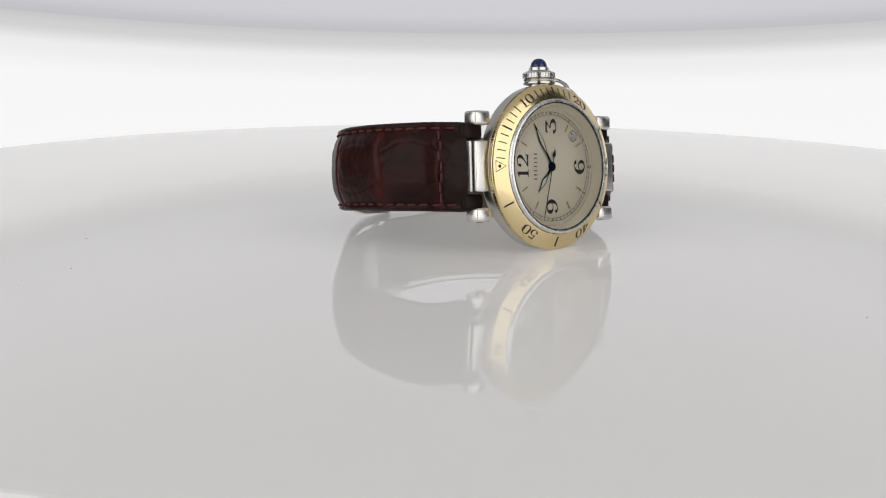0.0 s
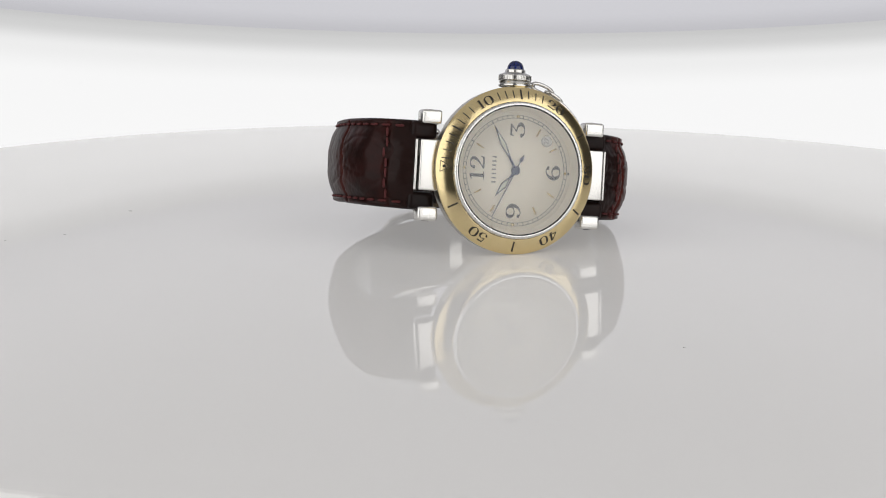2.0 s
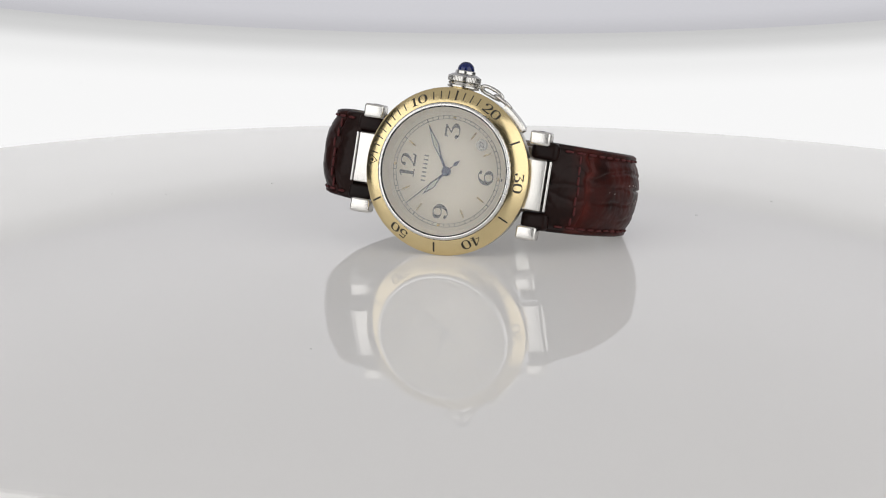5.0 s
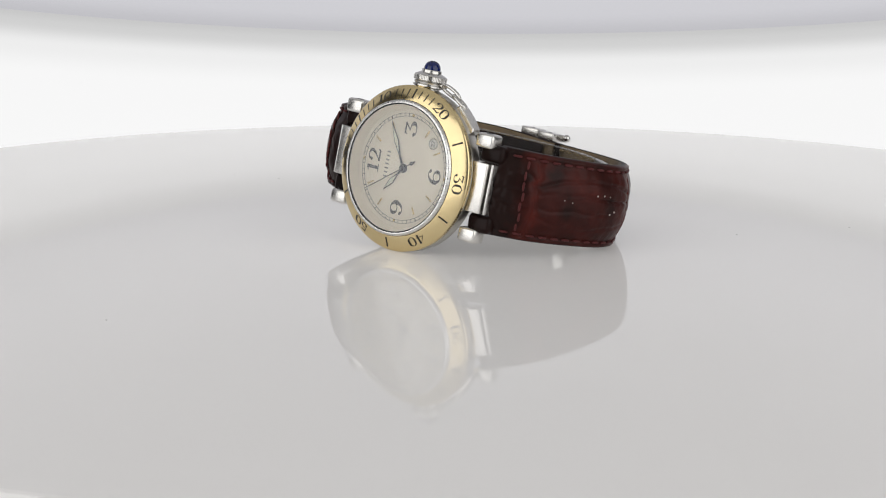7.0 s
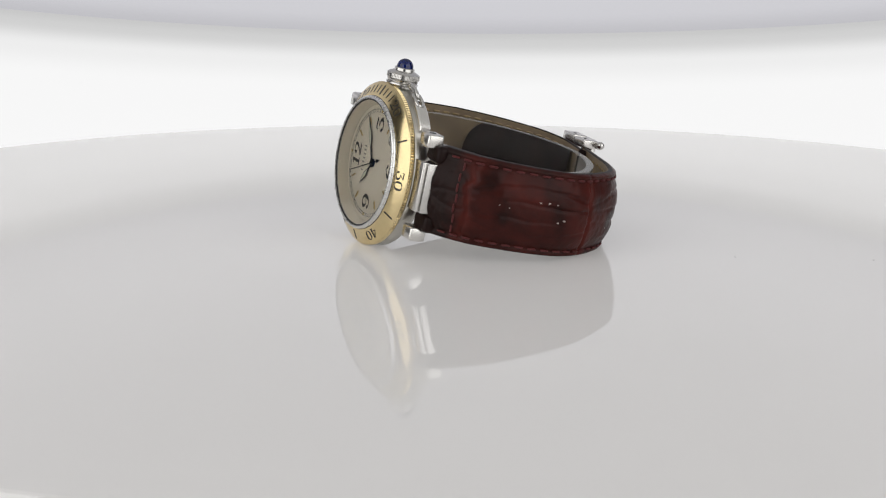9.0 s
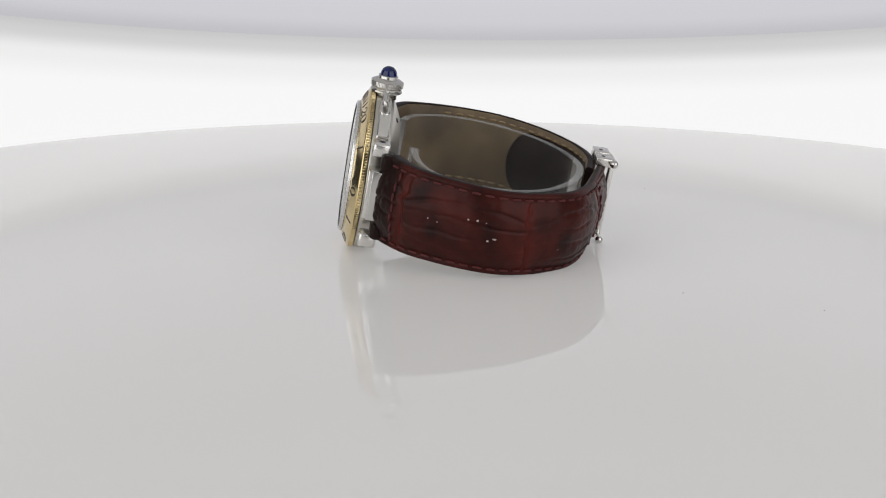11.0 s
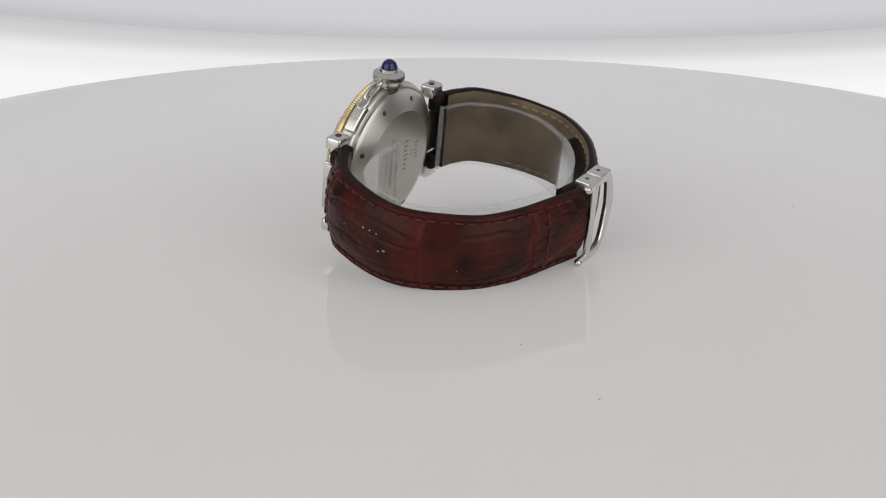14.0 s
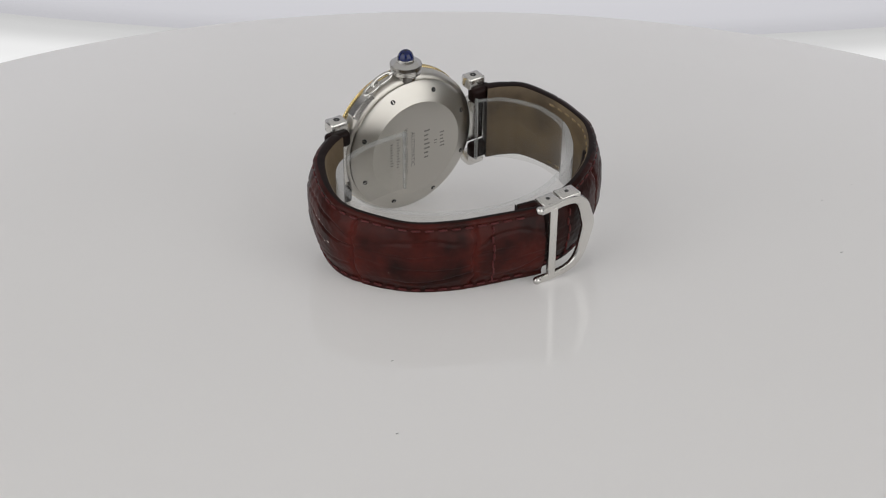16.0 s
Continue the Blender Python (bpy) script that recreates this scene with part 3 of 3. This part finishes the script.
def build_crown():
    to_x = Matrix.Translation((0, 0, -4.5)) @ Matrix.Rotation(radians(90), 4, "Y")
    crown = part("crown", turned(lathe([(2.6, 17.5), (2.6, 18.8), (3.5, 19.0), (3.7, 19.2), (3.7, 19.5), (3.3, 19.65), (3.5, 19.85), (3.6, 20.1), (3.3, 20.35)], 48), to_x), M_STEEL, WATCH, "screw-down steel crown cap", split=30)
    part("knurled_ring", turned(lathe([(3.1, 20.35), (3.75, 20.45), (3.85, 20.55), (3.85, 21.55), (3.75, 21.65), (3.5, 21.8), (2.55, 22.25), (2.35, 22.3), (2.3, 22.85), (2.15, 23.0), (0, 23.0)], 480, lambda r, z, a, k: r - (0.17 if k in (2, 3) and math.sin(60 * a) > 0.1 else 0)), to_x), M_STEEL, crown, split=30)
    part("cabochon", turned(lathe([(1.95, 22.8)] + [(1.95 * math.cos(t) ** 0.9, 22.95 + 2.1 * math.sin(t)) for t in (0, 0.25, 0.5, 0.75, 1.0, 1.2, 1.4)] + [(0, 25.05)], 48), to_x), M_SAPPHIRE, crown, "dark blue cabochon")
    # link between the cap and a bracket on the case band
    def at(minute, r, z):
        p = clock(minute, r)
        return (p.x, p.y, z)

    def ring(m0, m1, r, radial_half, z_half):
        c, h = (m0 + m1) / 2, (m1 - m0) / 2
        return [at(c + h * math.copysign(abs(math.cos(a)) ** 0.7, math.cos(a)), r + radial_half * math.sin(a), -4.5 + z_half * math.sin(a)) for a in (2 * math.pi * (k + 0.5) / 32 for k in range(32))]

    link = part("chain_link", tube(ring(17.0, 19.6, 20.25, 0.8, 0.35), 0.43, 8, True), M_STEEL, WATCH, "small steel chain link")
    part("chain_ring", tube(ring(18.8, 20.9, 20.0, 0.15, 0.95), 0.43, 8, True), M_STEEL, link)
    part("link_bar", tube([at(14.9, 20.2, -4.9), at(16.2, 20.35, -4.7), at(17.3, 20.35, -4.5)], 0.5, 8), M_STEEL, link)
    bm = bmesh.new()
    n, prof = 16, [(18.6, -6.1), (19.8, -6.0), (20.05, -5.75), (20.05, -3.55), (19.8, -3.3), (18.6, -3.2)]
    rows = [[bm.verts.new(at(20.4 + 3.5 * i / n, r - (0.35 if i in (0, n) else 0), z)) for r, z in prof] for i in range(n + 1)]
    for A, B in zip(rows, rows[1:]):
        for i in range(len(prof) - 1):
            bm.faces.new((A[i], A[i + 1], B[i + 1], B[i]))
    bm.faces.new(rows[0]), bm.faces.new(rows[-1])
    bmesh.ops.recalc_face_normals(bm, faces=bm.faces)
    br = part("crown_bracket", bm, M_SATIN, WATCH, "steel bracket along the case band", split=30)
    part("hinge_pin", tube([at(24.0, 19.9, -6.5), at(24.0, 19.9, -2.9)], 0.8, 14), M_STEEL, br, split=40)


def build_lugs():
    for s in (1, -1):
        part("centre_link", block(-5.6, 5.8, *sorted((s * 16.5, s * 22.2)), -5.8, -2.6, 0.3), M_SATIN, WATCH, "satin steel centre link of the strap", split=40)
        part("link_rail", block(-5.6, 5.8, *sorted((s * 22.6, s * 23.2)), -6.0, -3.4, 0.2), M_STEEL, WATCH, split=40)
        for x in (1, -1):
            base = 9.2 if x < 0 else (9.3 if s > 0 else 8.95)
            lug = block(*sorted((x * base, x * (base + 3.2))), *sorted((s * 17.4, s * 22.1)), -6.6, -2.7, 0.55, 2)
            lug = part("lug", lug, M_SATIN, WATCH, "rounded steel lug", split=50)
            part("lug_screw", turned(lathe([(0.8, 0.0), (0.75, 0.1), (0.3, 0.12), (0.28, -0.1), (0, -0.1)], 20), Matrix.Translation((x * (base + 3.18), s * 19.7, -4.6)) @ Matrix.Rotation(radians(90 * x), 4, "Y")), M_DARK, lug)
            arm = block(*sorted((x * 5.9, x * 9.95)), *sorted((s * 17.6, s * 23.8)), -8.2, -4.9, 1.1, 4)
            part("strap_arm", arm, M_FOLD, WATCH, "dark leather strap arm beside the link", split=50)


PATH_SIX = [(-22.5, -6.2), (-26.6, -8.8), (-30.9, -12.8), (-34.1, -19.2), (-36.4, -27), (-36.5, -34), (-33.5, -41), (-27.3, -49.1), (-18.4, -53.8), (-9, -56.5), (1.5, -59.2)]
PATH_TWELVE = [(22.5, -5.6), (26.5, -7.2), (31.2, -11.2), (33.5, -20), (33.6, -29), (32.0, -37.6), (25.2, -47.3), (15.4, -54.4), (7, -57.0), (-3, -56.0)]


def build_strap(name, path, creases, label, taper, hide, rise=0.0, lines=1.0):
    """A padded, tapering strap along the path: outer hide with scales, lining, edges and stitches."""
    n, m = 300, 56
    pts, length = smooth_path([(y, z) for y, z in path], n)
    normals = []
    mid = Vector((0, -30))
    for k in range(n):
        d = (pts[min(k + 1, n - 1)] - pts[max(k - 1, 0)]).normalized()
        q = Vector((d.y, -d.x))
        normals.append(q if q.dot(pts[k] - mid) > 0 else -q)

    def half(k):
        return 10.0 + (taper - 10.0) * min(1, k / n * 1.1)

    def lift(k):
        return rise * min(1, k / n * 3) * min(1, max(0, (0.95 - k / n) / 0.2))

    def thick(s):
        return 2.2 + 1.3 * max(0, 1 - s / 30) if s < 30 else 2.2

    def scale_relief(s, u, x):
        wob = 1.1 * noise.noise((s * 0.05, u * 1.5, 3.0)) + 0.5 * noise.noise((s * 0.2, u * 5, 1.0))
        deep = band = 0.0
        for c, wd in creases:
            e = abs(s + wob * 1.6 - c)
            deep = max(deep, 0.5 * math.exp(-(e / 0.5) ** 2))
            band = max(band, math.exp(-(e / wd) ** 2))
        cell = sum(1 for c, _ in creases if s > c)
        stops = [0.0] + [c for c, _ in creases] + [length]
        bow = 0.62 + 0.5 * math.sin(math.pi * min(1, max(0, (s - stops[cell]) / (stops[cell + 1] - stops[cell]))))
        for c, amp in ((-0.55, 1.0), (-0.2, 0.55), (0.18, 0.7), (0.52, 1.0)):
            gate = max(0.0, noise.noise((s * 0.06 + c * 9, c * 4 + cell * 3.7, 7.0)) + 0.3)
            e = abs(u + 0.10 * wob + 0.04 * math.sin(s * 0.22 + c * 5 + cell) - c * bow)
            deep = max(deep, lines * amp * 0.95 * gate * math.exp(-(e / 0.03) ** 2))
        puff = 0.22 * (0.4 + 0.6 * lines) * noise.noise((s * 0.16, u * 2.2, 11.0)) + 0.10 * noise.noise((s * 0.6, u * 7, 2.0))
        crinkle = max(0.0, 1 - s / 10) + max(0.0, 1 - (length - s) / 9)
        puff += 0.45 * lines * min(1, crinkle) * (abs(noise.noise((s * 0.5, u * 3.5, 4.0))) - 0.3)
        return puff - deep, min(1.0, band)

    bm = bmesh.new()
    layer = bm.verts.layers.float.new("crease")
    fold = bm.verts.layers.float.new("fold")
    grid = []
    for k in range(n):
        s = length * k / (n - 1)
        row, h = [], half(k)
        for i in range(m + 1):
            u = -1 + 2 * i / m
            x = h * u
            au = abs(u)
            pad = 1.6 * (1 - min(1, (au / 0.8)) ** 3) if au < 0.8 else 0.0
            groove = -0.22 * math.exp(-((au - 0.86) / 0.03) ** 2)
            lip = -0.9 * max(0, (au - 0.95) / 0.05) ** 2
            rel, band = scale_relief(s, u, x)
            off = pad + groove + lip + rel * (1 if au < 0.8 else 0.4)
            p = pts[k] + normals[k] * off
            v = bm.verts.new((x + lift(k), p.x, p.y))
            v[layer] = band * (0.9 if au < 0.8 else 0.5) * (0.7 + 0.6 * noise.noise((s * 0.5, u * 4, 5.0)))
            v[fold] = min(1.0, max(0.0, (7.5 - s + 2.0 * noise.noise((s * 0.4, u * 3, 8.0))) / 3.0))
            row.append(v)
        grid.append(row)
    for A, B in zip(grid, grid[1:]):
        for i in range(m):
            bm.faces.new((A[i], A[i + 1], B[i + 1], B[i]))
    bmesh.ops.recalc_face_normals(bm, faces=bm.faces)
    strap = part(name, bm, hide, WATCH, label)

    def sheet(offsets, x_of, rows=range(0, n, 3)):
        b = bmesh.new()
        rr = []
        for k in rows:
            s = length * k / (n - 1)
            rr.append([b.verts.new((x_of(k, i) + lift(k), *(pts[k] + normals[k] * o(s)))) for i, o in enumerate(offsets)])
        for A, B in zip(rr, rr[1:]):
            for i in range(len(offsets) - 1):
                b.faces.new((A[i], A[i + 1], B[i + 1], B[i]))
        bmesh.ops.recalc_face_normals(b, faces=b.faces)
        return b

    lin = [lambda s: -thick(s) + 0.3, lambda s: -thick(s), lambda s: -thick(s), lambda s: -thick(s), lambda s: -thick(s) + 0.3]
    part("lining", sheet(lin, lambda k, i: half(k) * (-0.985, -0.95, 0, 0.95, 0.985)[i]), M_LINING, strap, "tan leather lining")
    for sgn in (1, -1):
        part("strap_edge", sheet([lambda s: -0.85, lambda s: -1.3, lambda s: -thick(s) + 0.5, lambda s: -thick(s) + 0.28], lambda k, i: sgn * half(k) * (0.997, 1.008, 1.006, 0.985)[i]), M_EDGE, strap)
    for k in (0, n - 1):
        part("strap_end", turned(end_cap(pts, normals, half, thick, k), Matrix.Translation((lift(k), 0, 0))), M_EDGE, strap, smooth=False)

    # stitches: one mesh each for hide and lining, laid along the rows
    st = lathe([(0, -1.05), (0.16, -0.98), (0.27, -0.7), (0.29, 0), (0.27, 0.7), (0.16, 0.98), (0, 1.05)], 8)
    first = part("stitch", st, M_THREAD, strap)
    hide_mesh = first.data
    bpy.data.objects.remove(first)
    st2 = lathe([(0, -1.0), (0.24, -0.7), (0.3, 0), (0.24, 0.7), (0, 1.0)], 6)
    second = part("stitch", st2, M_TAN_THREAD, strap)
    lin_mesh = second.data
    bpy.data.objects.remove(second)

    def place(mesh, k, x, off, along=True):
        d = (pts[min(k + 1, n - 1)] - pts[max(k - 1, 0)]).normalized()
        p = pts[k] + normals[k] * off
        zax = Vector((0, d.x, d.y)) if along else Vector((1, 0, 0))
        xax = Vector((0, normals[k].x, normals[k].y))
        yax = zax.cross(xax)
        mat = Matrix((xax, yax, zax)).transposed().to_4x4()
        mat.translation = Vector((x + lift(k), p.x, p.y)) * MM
        ob = new("stitch", mesh)
        ob.parent = strap
        ob.matrix_local = mat

    pitch = 3.0
    count = int((length - 6) / pitch)
    for j in range(count):
        k = min(n - 1, int((4 + j * pitch) / length * n))
        for sgn in (1, -1):
            place(hide_mesh, k, sgn * 0.86 * half(k), 0.02)
            if length * 0.25 < 4 + j * pitch:
                place(lin_mesh, k, sgn * 0.84 * half(k), -thick(length * k / n) - 0.05)
    for s in (6.5, length - 12.5):
        for j in range(7):
            k = int((s + 0.22 * math.sin(2.3 * j + length)) / length * n)
            x = (-0.7 + 0.233 * j) * half(k)
            place(hide_mesh, k, x, 1.6 * (1 - abs(x / half(k) / 0.8) ** 3) + 0.05, False)
    return strap, pts, normals, half


def end_cap(pts, normals, half, thick, k):
    b = bmesh.new()
    low = -thick(0 if k == 0 else 99)
    b.faces.new([b.verts.new((x * half(k), *(pts[k] + normals[k] * o))) for x, o in ((-1, -0.7), (-0.8, 0.0), (-0.4, 1.4), (0.4, 1.4), (0.8, 0.0), (1, -0.7), (1, low), (-1, low))])
    return b


def build_film():
    """The clear plastic band that keeps the strap in shape."""
    path = [(17.5, -9.6), (23.5, -12.6), (28.2, -19.5), (29.2, -27), (27.6, -34), (21.5, -43.4), (12, -50.4), (1, -53.4), (-10, -52.0), (-20, -47.6), (-28.5, -40.2), (-32.0, -32), (-31.0, -23.5), (-26.5, -16.8), (-19, -13.2), (-11, -12.1), (-5.5, -12.3)]
    n = 160
    pts, length = smooth_path(path, n)
    film = new("plastic_band")
    film.parent = WATCH
    tagged(film, "clear plastic shaping band inside the strap")
    inn = []
    for k in range(n):
        d = (pts[min(k + 1, n - 1)] - pts[max(k - 1, 0)]).normalized()
        q = Vector((d.y, -d.x))
        inn.append(-q if q.dot(pts[k] - Vector((0, -31))) > 0 else q)

    def w(k):
        return 8.6 - 0.6 * max(0, (k / n - 0.8) / 0.2)

    bm = bmesh.new()
    rows = [[bm.verts.new((u * w(k), *pts[k])) for u in (-1, -0.5, 0, 0.5, 1)] for k in range(n)]
    for A, B in zip(rows, rows[1:]):
        for i in range(4):
            bm.faces.new((A[i], A[i + 1], B[i + 1], B[i]))
    sheet = part("plastic_sheet", bm, M_FILM, film)
    sheet.visible_shadow = False
    bm = bmesh.new()
    rows = [[bm.verts.new((w(k) + a, *(pts[k] + inn[k] * o))) for a, o in ((0, 0.0), (0.12, 0.5), (0.1, 1.2), (-0.1, 1.7))] for k in range(n)]
    for A, B in zip(rows, rows[1:]):
        for i in range(3):
            bm.faces.new((A[i], A[i + 1], B[i + 1], B[i]))
    part("plastic_rim", bm, M_FILM_EDGE, film, "frosted plastic rim")
    for k in (0, n - 1):
        part("plastic_end", block(-w(k), w(k), pts[k].x - 0.25, pts[k].x + 0.25, pts[k].y - 0.5, pts[k].y + 0.5, 0.15, 2), M_FILM_EDGE, film)


def build_buckle():
    def on(y, lift=0.0):
        return -60.7 + lift + 0.008 * max(0, y) ** 2

    buckle = new("buckle")
    buckle.parent = WATCH
    tagged(buckle, "polished steel folding clasp with a D-shaped frame")
    top = [(10.0, -0.6, 0.85), (10.1, 3, 0.85), (10.0, 7.4, 0.95), (9.0, 10.5, 1.15), (6.6, 12.4, 1.4), (3.6, 13.5, 1.55), (0.7, 14.3, 1.65)]
    ring = top + [(-x + 1.4, y, w) for x, y, w in reversed(top[:-1])]
    line, _ = smooth_path(ring, 80)
    bm = bmesh.new()
    rows = []
    for k, p in enumerate(line):
        d = line[min(k + 1, 79)] - line[max(k - 1, 0)]
        side = Vector((d.y, -d.x, 0)).normalized()
        rows.append([bm.verts.new(Vector((p.x, p.y, on(p.y))) + side * (p.z * u) + Vector((0, 0, h))) for u, h in ((-1, -0.35), (-1, 0.35), (-0.8, 0.6), (0.8, 0.6), (1, 0.35), (1, -0.35), (0.8, -0.6), (-0.8, -0.6))])
    for A, B in zip(rows, rows[1:]):
        for i in range(8):
            bm.faces.new((A[i], A[(i + 1) % 8], B[(i + 1) % 8], B[i]))
    bm.faces.new(rows[0]), bm.faces.new(rows[-1])
    bmesh.ops.recalc_face_normals(bm, faces=bm.faces)
    part("frame", bm, M_SATIN, buckle, "polished steel D-shaped frame", split=35)
    part("cross_bar", block(-8.6, 10.0, 2.0, 4.0, -61.3, -60.0, 0.35), M_SATIN, buckle, split=50)
    for x in (10.3, -8.7):
        bm = bmesh.new()
        bmesh.ops.create_uvsphere(bm, u_segments=20, v_segments=12, radius=0.95)
        part("ball_end", turned(bm, Matrix.Translation((x, -0.8, on(0)))), M_STEEL, buckle)
    for y0, y1, x in ((0.6, 5.4, 0.0), (5.6, 10.8, 0.2)):
        plate_ = part("clasp_block", block(8.9 + x, 11.0 + x, y0, y1, -60.5, -56.6, 0.3), M_SATIN, buckle, "steel clasp block over the strap's edge", split=50)
        part("pin_hole", turned(lathe([(0.5, 0.0), (0.45, 0.06), (0.2, 0.06), (0, -0.02)], 16), Matrix.Translation((11.0 + x, (y0 + y1) / 2, -58.4)) @ Matrix.Rotation(radians(90), 4, "Y")), M_DARK, plate_)
    part("blade", block(-3.5, 5.2, -14, 12, -55.6, -54.9, 0.2), M_STEEL, buckle, "thin steel folding blade", split=50)


build_case()
SECOND = build_dial()
build_crown()
build_lugs()
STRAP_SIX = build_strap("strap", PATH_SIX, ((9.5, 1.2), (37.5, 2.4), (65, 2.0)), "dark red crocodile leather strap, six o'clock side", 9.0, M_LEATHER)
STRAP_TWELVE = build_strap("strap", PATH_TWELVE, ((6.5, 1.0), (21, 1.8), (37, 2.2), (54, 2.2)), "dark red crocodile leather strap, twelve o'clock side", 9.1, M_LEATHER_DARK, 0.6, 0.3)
build_film()
build_buckle()


def build_tip():
    """The dark rounded end of the strap, folded back inside against the lining."""
    strap, pts, normals, half = STRAP_TWELVE
    a, b = int(0.5 * len(pts)), int(0.96 * len(pts))
    bm = bmesh.new()
    rows = []
    for k in range(a, b):
        t = (k - a) / 22
        w = 8.0 * (math.sqrt(max(0.0, 1 - (1 - t) ** 2)) if t < 1 else 1.0) + 0.05
        rows.append([bm.verts.new((u * w, *(pts[k] + normals[k] * o))) for u, o in ((-1, -2.25), (-0.97, -3.1), (0, -3.3), (0.97, -3.1), (1, -2.25))])
    for A, B in zip(rows, rows[1:]):
        for i in range(4):
            bm.faces.new((A[i], A[i + 1], B[i + 1], B[i]))
    bmesh.ops.recalc_face_normals(bm, faces=bm.faces)
    part("strap_tip", bm, M_EDGE, strap, "dark folded strap end")


build_tip()


def scuffs():
    """Small pale scuffs on the hide of the six o'clock strap."""
    rnd = random.Random(3)
    strap, pts, normals, half = STRAP_SIX
    for y, z, x, r in ((-37.2, -31.2, -0.8, 0.5), (-36.9, -30.0, -1.4, 0.35), (-34.2, -16.7, 0.7, 0.35), (-34.9, -18.6, 0.4, 0.3), (-36.8, -25.0, 2.6, 0.3), (-36.9, -27.0, 2.7, 0.4), (-37.3, -29.0, 2.6, 0.25), (-20, -52, 1, 0.2), (-30, -45, -3, 0.2)):
        k = min(range(len(pts)), key=lambda i: (pts[i] - Vector((y, z))).length)
        p = pts[k] + normals[k] * (1.6 * (1 - abs(x / 8.0) ** 3) + 0.02)
        bm = bmesh.new()
        bmesh.ops.create_icosphere(bm, subdivisions=1, radius=r)
        for v in bm.verts:
            v.co *= rnd.uniform(0.5, 1.2)
        q = Vector((0, normals[k].x, normals[k].y)).to_track_quat("Z", "X").to_matrix().to_4x4()
        turned(bm, Matrix.Translation((x, p.x, p.y)) @ q @ Matrix.Diagonal((1, 0.7, 0.25, 1)))
        part("scuff", bm, M_LUMP, strap, "pale scuff")


scuffs()

# ---- what turns ----
# how the watch lies on the table when its dial faces the camera
LIE = Matrix(((0.0993, -0.9944, 0.0371, 0.00329), (0.1611, -0.0208, -0.9867, -0.02671), (0.9819, 0.104, 0.1581, 0.0190), (0, 0, 0, 1)))
START, RATE = 41.34, -11.765  # degrees, degrees a second


def turn_at(t):
    return START + RATE * t


def motions():
    steps = [0.5 * k for k in range(33)]
    walk(TABLE, [(t, pose(0, -0.0035, 0, 0, 0, turn_at(t))) for t in steps])
    walk(WATCH, [(t, pose(0, 0, 0, 0, 0, turn_at(t)) @ LIE) for t in steps])
    walk(SECOND, [(float(t), pose(0, 0, 0, 0, 0, -(284.1 + 6 * t))) for t in range(0, 17, 2)])
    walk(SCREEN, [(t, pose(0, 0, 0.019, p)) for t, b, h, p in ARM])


motions()
